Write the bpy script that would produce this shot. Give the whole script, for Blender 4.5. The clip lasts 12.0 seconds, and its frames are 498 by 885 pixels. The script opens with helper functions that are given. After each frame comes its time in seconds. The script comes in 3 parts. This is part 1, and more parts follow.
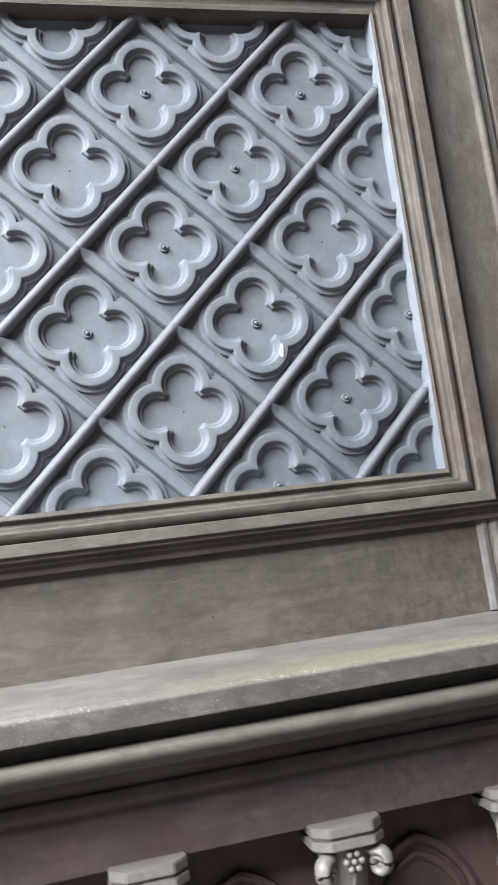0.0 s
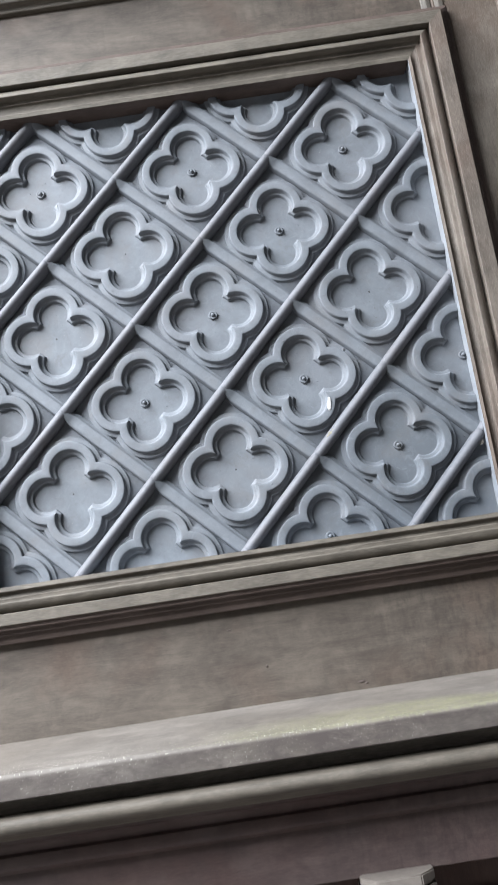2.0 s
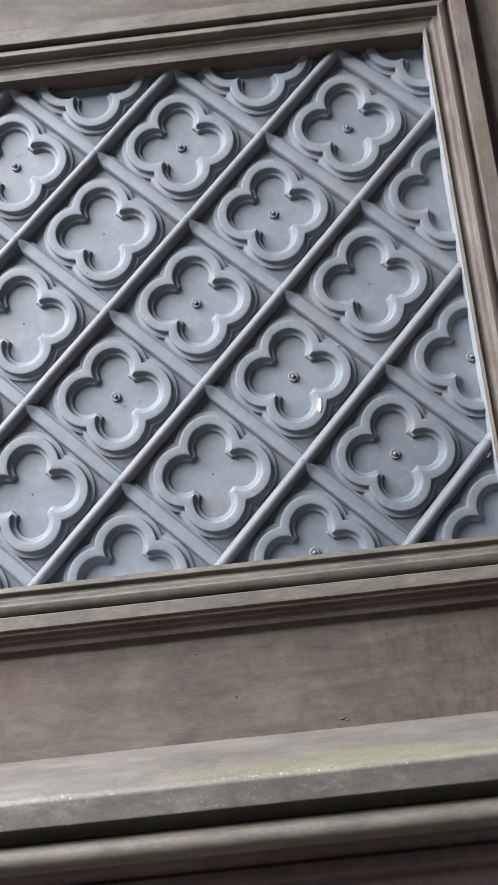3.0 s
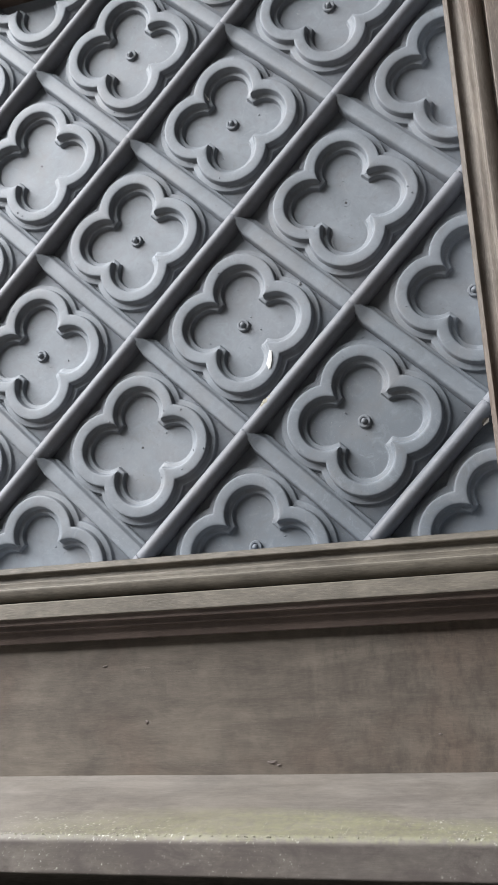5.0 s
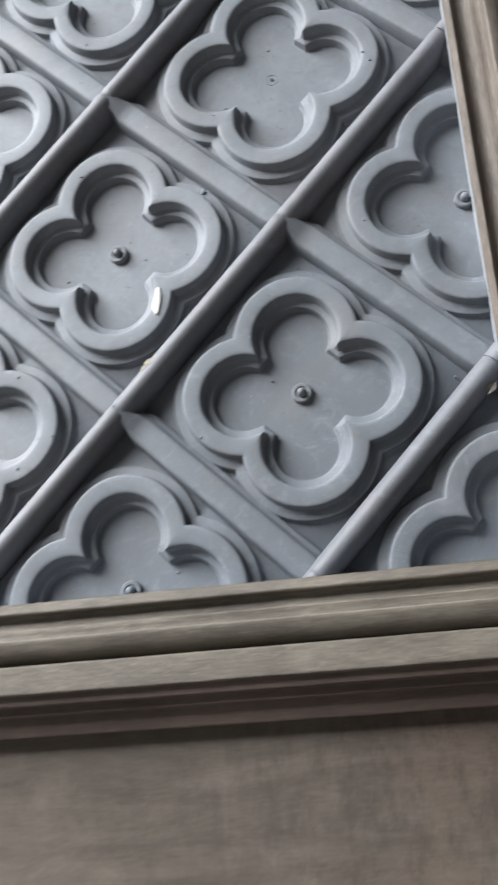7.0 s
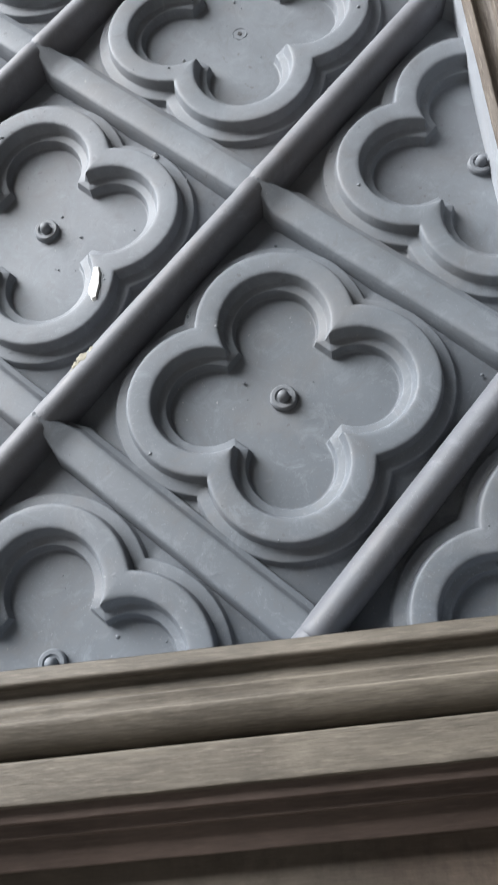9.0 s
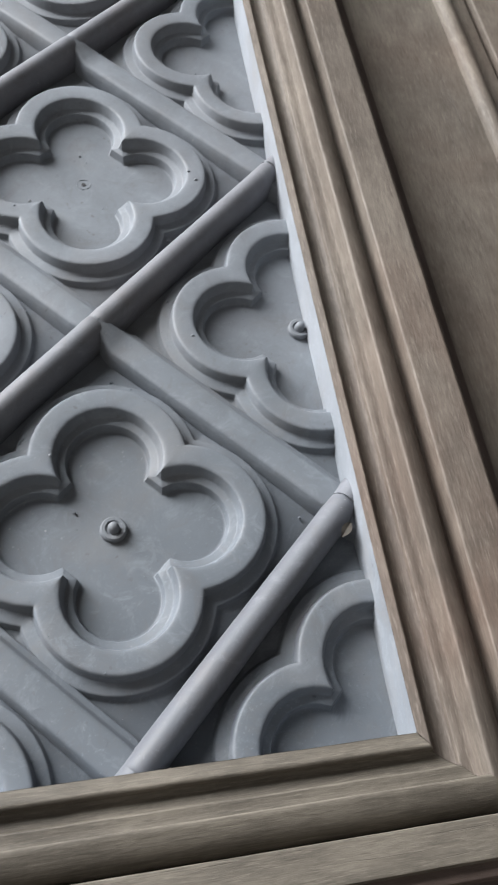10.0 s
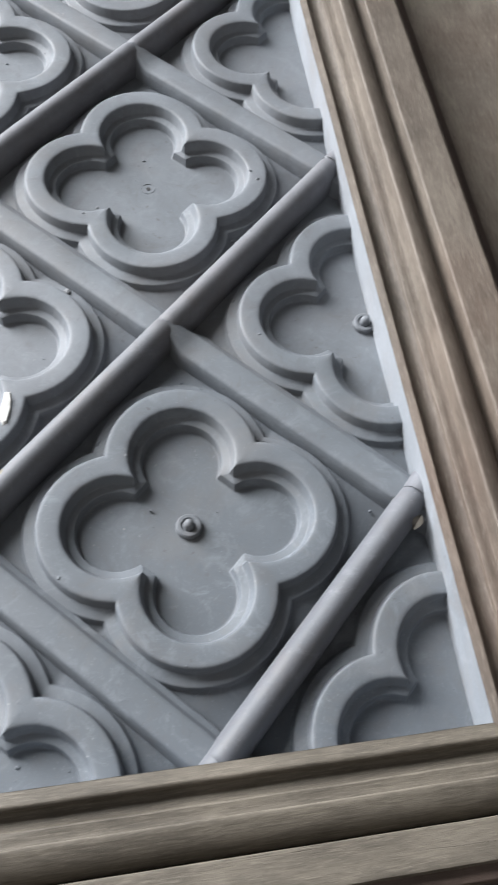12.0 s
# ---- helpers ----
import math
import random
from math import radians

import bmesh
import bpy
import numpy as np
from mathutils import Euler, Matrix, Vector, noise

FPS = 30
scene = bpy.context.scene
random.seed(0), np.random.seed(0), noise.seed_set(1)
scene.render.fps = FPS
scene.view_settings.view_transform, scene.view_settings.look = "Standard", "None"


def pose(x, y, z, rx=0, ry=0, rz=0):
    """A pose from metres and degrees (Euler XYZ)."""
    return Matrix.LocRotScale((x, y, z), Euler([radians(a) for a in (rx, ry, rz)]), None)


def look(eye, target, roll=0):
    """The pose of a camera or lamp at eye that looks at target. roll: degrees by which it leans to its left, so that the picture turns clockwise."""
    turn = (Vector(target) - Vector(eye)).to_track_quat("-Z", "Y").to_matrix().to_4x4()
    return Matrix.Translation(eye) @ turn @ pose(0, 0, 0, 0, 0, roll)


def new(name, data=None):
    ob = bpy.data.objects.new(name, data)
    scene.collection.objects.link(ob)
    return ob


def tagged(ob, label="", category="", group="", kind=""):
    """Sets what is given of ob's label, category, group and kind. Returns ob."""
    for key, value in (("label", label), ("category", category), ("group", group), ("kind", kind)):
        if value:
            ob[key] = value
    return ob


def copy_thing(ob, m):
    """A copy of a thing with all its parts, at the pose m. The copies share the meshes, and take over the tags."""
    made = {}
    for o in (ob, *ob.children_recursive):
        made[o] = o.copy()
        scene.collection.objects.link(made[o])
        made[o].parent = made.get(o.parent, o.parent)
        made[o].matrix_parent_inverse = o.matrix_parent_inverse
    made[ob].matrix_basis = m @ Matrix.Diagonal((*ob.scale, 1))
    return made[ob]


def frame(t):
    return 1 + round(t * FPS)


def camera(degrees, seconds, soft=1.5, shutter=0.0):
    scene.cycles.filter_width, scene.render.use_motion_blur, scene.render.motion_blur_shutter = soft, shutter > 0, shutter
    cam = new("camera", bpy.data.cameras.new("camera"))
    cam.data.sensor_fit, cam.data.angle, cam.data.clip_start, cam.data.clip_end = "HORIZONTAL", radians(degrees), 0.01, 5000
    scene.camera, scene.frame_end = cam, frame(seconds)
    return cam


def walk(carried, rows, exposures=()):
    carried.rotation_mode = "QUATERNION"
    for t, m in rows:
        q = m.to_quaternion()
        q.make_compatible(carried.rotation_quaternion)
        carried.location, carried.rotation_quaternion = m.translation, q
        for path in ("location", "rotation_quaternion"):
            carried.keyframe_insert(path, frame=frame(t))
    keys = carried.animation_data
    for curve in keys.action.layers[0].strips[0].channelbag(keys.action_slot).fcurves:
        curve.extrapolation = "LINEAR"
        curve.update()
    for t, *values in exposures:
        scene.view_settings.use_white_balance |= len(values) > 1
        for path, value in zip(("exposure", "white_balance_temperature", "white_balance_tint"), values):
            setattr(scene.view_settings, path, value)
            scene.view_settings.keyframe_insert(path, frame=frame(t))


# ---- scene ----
cam = camera(32.8, 12.0, 1.4, 0.4)
EXPOSURES = [(0, 0.11, 6150, 10), (3, -0.05, 6250, 10), (5, -0.21, 6500, 10), (6, -0.19, 6500, 10), (7, -0.05, 6450, 10), (9, -0.05, 6500, 10), (10, -0.08, 6500, 10), (12, -0.02, 6500, 10)]
PATH = [
    (0, (-0.468, -0.933, 1.51), (0.018, 0.984, 1.807), -7.6),
    (0.5, (-0.382, -0.99, 1.52), (-0.015, 0.962, 1.758), -6.0),
    (1, (-0.313, -1.007, 1.526), (-0.17, 0.972, 1.782), -7.2),
    (1.5, (-0.292, -1.006, 1.525), (-0.266, 0.965, 1.868), -7.6),
    (2, (-0.284, -1.001, 1.524), (-0.275, 0.959, 1.923), -8.7),
    (2.5, (-0.287, -0.965, 1.51), (-0.224, 0.974, 1.998), -7.4),
    (3, (-0.244, -0.896, 1.528), (-0.272, 1.056, 1.963), -6.2),
    (3.2, (-0.222, -0.861, 1.518), (-0.295, 1.079, 1.997), -6.0),
    (5, (-0.012, -0.674, 1.537), (-0.529, 1.21, 1.965), -3.2),
    (5.5, (-0.038, -0.609, 1.547), (-0.514, 1.288, 1.967), -2.0),
    (6, (-0.088, -0.529, 1.551), (-0.466, 1.376, 2.027), -1.8),
    (6.5, (-0.095, -0.484, 1.551), (-0.429, 1.44, 1.98), -2.7),
    (7, (-0.06, -0.42, 1.557), (-0.372, 1.485, 2.08), -4.5),
    (7.2, (-0.042, -0.395, 1.559), (-0.391, 1.495, 2.113), -4.6),
    (9, (-0.09, -0.308, 1.56), (-0.242, 1.556, 2.268), -5.9),
    (9.5, (-0.112, -0.308, 1.557), (0.009, 1.496, 2.412), -7.9),
    (10, (-0.116, -0.32, 1.558), (0.299, 1.404, 2.484), -10.0),
    (10.5, (-0.112, -0.322, 1.557), (0.337, 1.384, 2.499), -10.9),
    (11, (-0.111, -0.319, 1.557), (0.287, 1.395, 2.506), -10.5),
    (11.5, (-0.112, -0.321, 1.557), (0.266, 1.397, 2.508), -10.6),
    (12, (-0.121, -0.328, 1.559), (0.151, 1.427, 2.479), -9.3),
]
walk(cam, [(t, look(eye, target, roll)) for t, eye, target, roll in PATH], EXPOSURES)

# ---- light: overcast sky, and a lamp in an added, unseen roof opening, above and to the left of the case ----
OPENING = dict(x0=-5.2, x1=-1.21, y0=-3.15, y1=-0.49, z=3.75)
world = bpy.data.worlds.new("sky")
scene.world = world
world.use_nodes = True
wn = world.node_tree.nodes
sky = wn.new("ShaderNodeTexSky")
sky.sky_type, sky.sun_disc = "NISHITA", False
sky.sun_elevation, sky.sun_rotation = radians(40), radians(150)
sky.air_density, sky.dust_density, sky.ozone_density = 1.0, 4.0, 1.0
wn["Background"].inputs["Strength"].default_value = 0.08
world.node_tree.links.new(sky.outputs["Color"], wn["Background"].inputs["Color"])
# area lamp added in the made-up opening, in place of the sky's light
daylight = new("added_sky_lamp", bpy.data.lights.new("added_sky_lamp", "AREA"))
daylight.data.shape, daylight.data.size, daylight.data.size_y = "RECTANGLE", OPENING["x1"] - OPENING["x0"], OPENING["y1"] - OPENING["y0"]
daylight.data.energy, daylight.data.color = 1430, (0.98, 0.988, 1.0)
daylight.location = ((OPENING["x0"] + OPENING["x1"]) / 2, (OPENING["y0"] + OPENING["y1"]) / 2, OPENING["z"] + 0.05)


# ---- materials ----
class Nodes:
    """A small wrapper to wire shader nodes."""

    def __init__(self, name):
        self.mat = bpy.data.materials.new(name)
        self.mat.use_nodes = True
        self.tree = self.mat.node_tree
        self.bsdf = self.tree.nodes["Principled BSDF"]
        self.coord = self.add("ShaderNodeTexCoord").outputs["Object"]

    def add(self, kind, **values):
        node = self.tree.nodes.new(kind)
        for key, value in values.items():
            if key in node.inputs:
                if hasattr(value, "is_linked"):
                    self.tree.links.new(value, node.inputs[key])
                else:
                    node.inputs[key].default_value = value
        return node

    def link(self, a, b):
        self.tree.links.new(a, b)

    def stretched(self, scale, shift=(0, 0, 0)):
        node = self.add("ShaderNodeMapping", Vector=self.coord, Scale=scale, Location=shift)
        return node.outputs["Vector"]

    def noise(self, vector, scale, detail=4.0, rough=0.55, twist=0.0):
        node = self.add("ShaderNodeTexNoise", Vector=vector, Scale=scale, Detail=detail, Roughness=rough, Distortion=twist)
        return node.outputs["Fac"]

    def ramp(self, value, low, high):
        node = self.add("ShaderNodeMapRange", Value=value)
        node.inputs["From Min"].default_value, node.inputs["From Max"].default_value = low, high
        return node.outputs["Result"]

    def maths(self, how, a, b):
        node = self.add("ShaderNodeMath")
        node.operation = how
        for slot, value in zip(node.inputs, (a, b)):
            if hasattr(value, "is_linked"):
                self.link(value, slot)
            else:
                slot.default_value = value
        return node.outputs["Value"]

    def mix(self, fac, a, b, how="MIX"):
        node = self.tree.nodes.new("ShaderNodeMix")
        node.data_type, node.blend_type = "RGBA", how
        for slot, value in ((node.inputs[0], fac), (node.inputs[6], a), (node.inputs[7], b)):
            if hasattr(value, "is_linked"):
                self.link(value, slot)
            else:
                slot.default_value = value if isinstance(value, float) else (*value, 1.0)
        return node.outputs[2]

    def bump(self, height, strength, distance, normal=None):
        node = self.add("ShaderNodeBump", Height=height, Strength=strength, Distance=distance)
        if normal is not None:
            self.link(normal, node.inputs["Normal"])
        return node.outputs["Normal"]

    def finish(self, colour, rough, normal=None, metal=0.0, specular=0.5):
        for key, value in (("Base Color", colour), ("Roughness", rough), ("Metallic", metal), ("Specular IOR Level", specular)):
            if hasattr(value, "is_linked"):
                self.link(value, self.bsdf.inputs[key])
            else:
                self.bsdf.inputs[key].default_value = value if isinstance(value, float) else (*value, 1.0)
        if normal is not None:
            self.link(normal, self.bsdf.inputs["Normal"])
        return self.mat


def wood(name, along, light, dark, stain, algae=False, drips=False, stain_at=(0.42, 0.64), seed=0.0, streak=0.6):
    """Weathered bare oak: grain along one axis, drying cracks, mottling and water stains."""
    n = Nodes(name)
    grow = lambda slow, fast: tuple(slow if axis == along else fast for axis in "xyz")
    at = (seed, seed * 1.7, seed * 0.6)
    broad = n.noise(n.stretched(grow(2.0, 11.0), at), 5.0, 7.0, 0.65, 0.8)
    fine = n.noise(n.stretched(grow(16.0, 150.0), at), 6.0, 6.0, 0.7, 0.4)
    pores = n.noise(n.stretched(grow(40.0, 520.0), at), 3.0, 4.0, 0.65)
    crack = n.noise(n.stretched(grow(1.2, 60.0), at), 7.0, 2.0, 0.4, 0.3)
    mottle = n.noise(n.stretched(grow(0.7, 1.0), at), 30.0, 6.0, 0.7, 0.5)
    blot = n.noise(n.stretched((1, 1, 1), at), 13.0, 6.0, 0.65, 0.4)
    patch = n.noise(n.stretched((1, 1, 1), at), 5.5, 4.0, 0.6)
    colour = n.mix(n.ramp(broad, 0.28, 0.72), dark, light)
    colour = n.mix(n.maths("MULTIPLY", n.ramp(patch, stain_at[0], stain_at[1]), 0.85), colour, stain)
    colour = n.mix(n.maths("MULTIPLY", n.ramp(mottle, 0.50, 0.68), 0.40), colour, tuple(c * 0.62 for c in dark))
    colour = n.mix(n.maths("MULTIPLY", n.ramp(mottle, 0.48, 0.34), 0.30), colour, tuple(min(1, c * 1.3) for c in light))
    colour = n.mix(n.maths("MULTIPLY", n.ramp(blot, 0.52, 0.72), 0.45), colour, tuple(c * 0.55 for c in dark))
    colour = n.mix(n.maths("MULTIPLY", n.ramp(fine, 0.46, 0.68), 0.48 * streak), colour, tuple(c * 0.50 for c in dark))
    colour = n.mix(n.maths("MULTIPLY", n.ramp(pores, 0.53, 0.68), 0.50 * streak), colour, tuple(min(1, c * 1.45) for c in light))
    cracks = n.ramp(n.maths("ABSOLUTE", n.maths("SUBTRACT", crack, 0.5), 0.0), 0.0, 0.010)
    rare = n.ramp(n.noise(n.stretched(grow(1.2, 7.0), at), 6.0, 4.0), 0.60, 0.72)
    cracks = n.maths("SUBTRACT", 1.0, n.maths("MULTIPLY", n.maths("SUBTRACT", 1.0, cracks), rare))
    colour = n.mix(n.maths("MULTIPLY", n.maths("SUBTRACT", 1.0, cracks), 0.35), colour, tuple(c * 0.22 for c in dark))
    if drips:
        run = n.noise(n.stretched((34.0, 1.0, 7.0), at), 3.0, 5.0, 0.6, 0.8)
        spread = n.noise(n.stretched((1, 1, 1), (4, 2, 7)), 3.2, 4.0, 0.6)
        colour = n.mix(n.maths("MULTIPLY", n.maths("MULTIPLY", n.ramp(run, 0.52, 0.62), n.ramp(spread, 0.46, 0.62)), 0.16), colour, tuple(c * 0.42 for c in dark))
        pale = n.noise(n.stretched((60.0, 1.0, 4.0), (9, 1, 3)), 2.0, 4.0, 0.6, 0.6)
        colour = n.mix(n.maths("MULTIPLY", n.ramp(pale, 0.64, 0.76), 0.15), colour, tuple(min(1, c * 1.3) for c in light))
        across = n.add("ShaderNodeSeparateXYZ", Vector=n.coord).outputs["X"]
        blotch = n.noise(n.stretched((1.5, 1, 0.8), (2, 5, 1)), 60.0, 8.0, 0.75, 0.0)
        damp = n.maths("MULTIPLY", n.ramp(n.maths("ADD", across, n.maths("MULTIPLY", n.maths("SUBTRACT", spread, 0.5), 0.5)), -0.24, -0.06), n.ramp(blotch, 0.46, 0.66))
        colour = n.mix(n.maths("MULTIPLY", damp, 0.55), colour, tuple(c * 0.55 for c in dark))
    if algae:
        grain = n.noise(n.stretched((1, 1, 1)), 170.0, 5.0, 0.75)
        field = n.noise(n.stretched((0.5, 1, 1), (0.33, 0, 0)), 10.0, 5.0, 0.65)
        split = n.add("ShaderNodeSeparateXYZ", Vector=n.coord)
        ragged = n.maths("MULTIPLY", n.maths("SUBTRACT", field, 0.5), 0.10)
        edge = n.ramp(n.maths("ADD", split.outputs["Y"], ragged), -0.066, -0.092)
        top = n.ramp(n.maths("ADD", split.outputs["Z"], n.maths("MULTIPLY", n.maths("SUBTRACT", grain, 0.5), 0.006)), 1.4025, 1.4055)
        where = n.maths("MULTIPLY", n.ramp(n.maths("ADD", split.outputs["X"], n.maths("MULTIPLY", ragged, 4.0)), -0.40, -0.20), n.ramp(n.maths("ADD", split.outputs["X"], n.maths("MULTIPLY", ragged, 4.0)), 0.14, 0.02))
        green = n.maths("MULTIPLY", n.maths("MULTIPLY", edge, top), n.maths("MULTIPLY", where, n.ramp(grain, 0.25, 0.60)))
        colour = n.mix(n.maths("MULTIPLY", green, 0.65), colour, (0.150, 0.148, 0.086))
        speck = n.noise(n.stretched((1, 1, 1), (2, 1, 0)), 420.0, 3.0, 0.6)
        colour = n.mix(n.maths("MULTIPLY", n.ramp(speck, 0.62, 0.70), n.maths("MULTIPLY", edge, n.ramp(field, 0.38, 0.55))), colour, (0.34, 0.34, 0.29))
        # mottled darker over the front face, below the sill's edge
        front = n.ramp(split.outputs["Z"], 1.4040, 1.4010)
        front_mottle = n.noise(n.stretched((0.6, 1, 1.3), (3, 3, 3)), 42.0, 7.0, 0.72, 0.4)
        colour = n.mix(n.maths("MULTIPLY", front, n.ramp(front_mottle, 0.36, 0.60)), colour, (0.060, 0.050, 0.046))
    normal = n.bump(fine, 0.35 * streak, 0.0008)
    normal = n.bump(cracks, 0.6, 0.0008, normal)
    normal = n.bump(mottle, 0.25, 0.0015, normal)
    return n.finish(colour, n.maths("ADD", 0.50, n.maths("MULTIPLY", fine, 0.3)), normal, specular=0.35)


def paint(name, tone, chips=True):
    """Blue-grey oil paint on cast metal, brushed on thickly, dusty and stained, with small flaws; laid out over the whole panel."""
    n = Nodes(name)
    n.coord = n.add("ShaderNodeNewGeometry").outputs["Position"]
    cloud = n.noise(n.stretched((1, 1, 1)), 26.0, 6.0, 0.65, 0.4)
    brush = n.noise(n.stretched((1, 1, 1)), 130.0, 5.0, 0.65, 0.8)
    grit = n.noise(n.stretched((1, 1, 1)), 900.0, 2.0, 0.6)
    wide = n.noise(n.stretched((1, 1, 1)), 7.0, 4.0, 0.6)
    lumps = n.noise(n.stretched((1, 1, 1)), 260.0, 2.0, 0.5)
    per = n.add("ShaderNodeObjectInfo").outputs["Random"]
    colour = n.mix(n.ramp(cloud, 0.32, 0.68), tuple(c * 0.82 for c in tone), tuple(c * 1.15 for c in tone))
    colour = n.mix(n.maths("MULTIPLY", n.ramp(wide, 0.45, 0.70), 0.45), colour, (tone[0] * 1.05, tone[1] * 0.98, tone[2] * 0.96))
    colour = n.mix(n.maths("MULTIPLY", per, 0.2), colour, tuple(c * 0.8 for c in tone))
    # darker towards a spot low on the panel, near its right corner
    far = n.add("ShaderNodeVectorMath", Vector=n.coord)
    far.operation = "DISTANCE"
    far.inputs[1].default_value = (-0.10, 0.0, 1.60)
    spot_reach = n.maths("ADD", far.outputs["Value"], n.maths("MULTIPLY", n.maths("SUBTRACT", wide, 0.5), 0.25))
    colour = n.mix(n.maths("MULTIPLY", n.ramp(spot_reach, 0.20, 0.07), 0.75), colour, (tone[0] * 0.65, tone[1] * 0.67, tone[2] * 0.69))
    smear = n.noise(n.stretched((1, 1, 1), (3, 1, 5)), 75.0, 6.0, 0.75, 1.0)
    colour = n.mix(n.maths("MULTIPLY", n.ramp(smear, 0.53, 0.72), 0.48), colour, tuple(c * 1.40 for c in tone))
    colour = n.mix(n.maths("MULTIPLY", n.ramp(smear, 0.47, 0.32), 0.48), colour, (tone[0] * 0.72, tone[1] * 0.66, tone[2] * 0.62))
    colour = n.mix(n.maths("MULTIPLY", n.ramp(grit, 0.64, 0.74), 0.4), colour, tuple(c * 1.5 for c in tone))
    dust = n.noise(n.stretched((1, 1, 1), (7, 4, 2)), 17.0, 7.0, 0.7, 0.6)
    colour = n.mix(n.maths("MULTIPLY", n.ramp(dust, 0.50, 0.68), 0.42), colour, (tone[0] * 1.02, tone[1] * 0.90, tone[2] * 0.80))
    rubbed = n.noise(n.stretched((1, 1, 1), (2, 9, 4)), 48.0, 8.0, 0.8, 1.6)
    colour = n.mix(n.maths("MULTIPLY", n.ramp(rubbed, 0.56, 0.70), 0.38), colour, tuple(c * 1.55 for c in tone))
    if chips:
        few = n.noise(n.stretched((1, 1, 1), (1, 8, 2)), 22.0, 3.0, 0.6)
        pale = n.noise(n.stretched((1, 1, 1), (5, 3, 1)), 480.0, 2.0, 0.5)
        colour = n.mix(n.maths("MULTIPLY", n.maths("MULTIPLY", n.ramp(pale, 0.70, 0.76), n.ramp(few, 0.52, 0.62)), 0.4), colour, (0.32, 0.33, 0.33))
        rust = n.noise(n.stretched((1, 1, 1), (9, 2, 4)), 300.0, 2.0, 0.5)
        colour = n.mix(n.maths("MULTIPLY", n.maths("MULTIPLY", n.ramp(rust, 0.70, 0.73), n.ramp(few, 0.50, 0.40)), 0.4), colour, (0.06, 0.055, 0.055))
    normal = n.bump(brush, 0.08, 0.0012)
    normal = n.bump(grit, 0.04, 0.0004, normal)
    normal = n.bump(n.ramp(lumps, 0.66, 0.76), 0.14, 0.0006, normal)
    normal = n.bump(cloud, 0.10, 0.004, normal)
    return n.finish(colour, n.ramp(smear, -1.0, 1.5), normal, specular=0.30)


def plain(name, tone, rough, scale=60.0):
    n = Nodes(name)
    a = n.noise(n.stretched((1, 1, 1)), scale, 5.0, 0.65)
    b = n.noise(n.stretched((1, 1, 1)), scale * 0.13, 4.0, 0.6)
    colour = n.mix(n.ramp(a, 0.3, 0.7), tuple(c * 0.8 for c in tone), tuple(min(1, c * 1.15) for c in tone))
    colour = n.mix(n.maths("MULTIPLY", n.ramp(b, 0.4, 0.7), 0.4), colour, tuple(c * 0.7 for c in tone))
    return n.finish(colour, rough, n.bump(a, 0.3, 0.001))


PALE, MID, RED = (0.102, 0.086, 0.069), (0.050, 0.040, 0.032), (0.074, 0.048, 0.035)
WOOD_X = wood("oak_grain_level", "x", PALE, MID, RED, drips=True, stain_at=(0.50, 0.72), streak=0.36)
WOOD_Z = wood("oak_grain_upright", "z", (0.146, 0.127, 0.106), (0.074, 0.061, 0.050), (0.092, 0.065, 0.049), stain_at=(0.46, 0.66), seed=3.0, streak=0.85)
FRAME_TONES = (0.154, 0.133, 0.112), (0.074, 0.060, 0.049), (0.092, 0.060, 0.045)
LEVEL_TONES = (0.126, 0.111, 0.090), (0.058, 0.050, 0.040), (0.066, 0.050, 0.036)
FRAME_X = wood("frame_oak_level", "x", *LEVEL_TONES, stain_at=(0.56, 0.8), seed=1.0, streak=0.85)
FRAME_Z = wood("frame_oak_upright", "z", *FRAME_TONES, stain_at=(0.50, 0.72), seed=2.0, streak=0.9)
# oak darkened so that the board's shade on the steps is in the colour
STEP_SHADE_TONES = (0.090, 0.066, 0.056), (0.050, 0.036, 0.030), (0.052, 0.036, 0.029)
STEP_X = wood("shaded_oak_level", "x", *STEP_SHADE_TONES, seed=9.0)
STEP_Z = wood("shaded_oak_upright", "z", (0.056, 0.040, 0.034), (0.029, 0.021, 0.018), (0.040, 0.025, 0.020), seed=10.0)
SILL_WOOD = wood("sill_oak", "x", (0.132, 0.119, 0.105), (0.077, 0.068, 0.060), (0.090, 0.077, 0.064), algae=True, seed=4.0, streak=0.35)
DEEP_WOOD = wood("dark_oak", "x", (0.084, 0.061, 0.056), (0.046, 0.032, 0.030), (0.058, 0.032, 0.028), drips=True, seed=5.0, streak=0.4)
BACK_WOOD = wood("red_oak", "z", (0.095, 0.060, 0.050), (0.055, 0.034, 0.029), (0.072, 0.038, 0.030), seed=6.0, streak=0.3)
CARVED = plain("carved_wood", (0.156, 0.138, 0.121), 0.5, 110.0)
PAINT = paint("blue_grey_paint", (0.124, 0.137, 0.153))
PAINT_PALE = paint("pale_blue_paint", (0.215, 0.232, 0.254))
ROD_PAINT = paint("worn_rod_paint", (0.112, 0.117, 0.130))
BOLT_PAINT = paint("bolt_paint", (0.115, 0.122, 0.132), False)
CHIP_WHITE = plain("bare_white_primer", (0.42, 0.42, 0.41), 0.6, 200.0)
PUTTY = plain("old_putty", (0.22, 0.205, 0.160), 0.8, 300.0)
KNOT = plain("knot_brown", (0.055, 0.040, 0.033), 0.7, 200.0)
HOLE = plain("hole_dark", (0.02, 0.02, 0.022), 0.8, 200.0)
LEAF = plain("dry_leaf", (0.075, 0.066, 0.054), 0.7, 300.0)
GROUND = plain("paving_grey", (0.118, 0.110, 0.103), 0.8, 3.0)


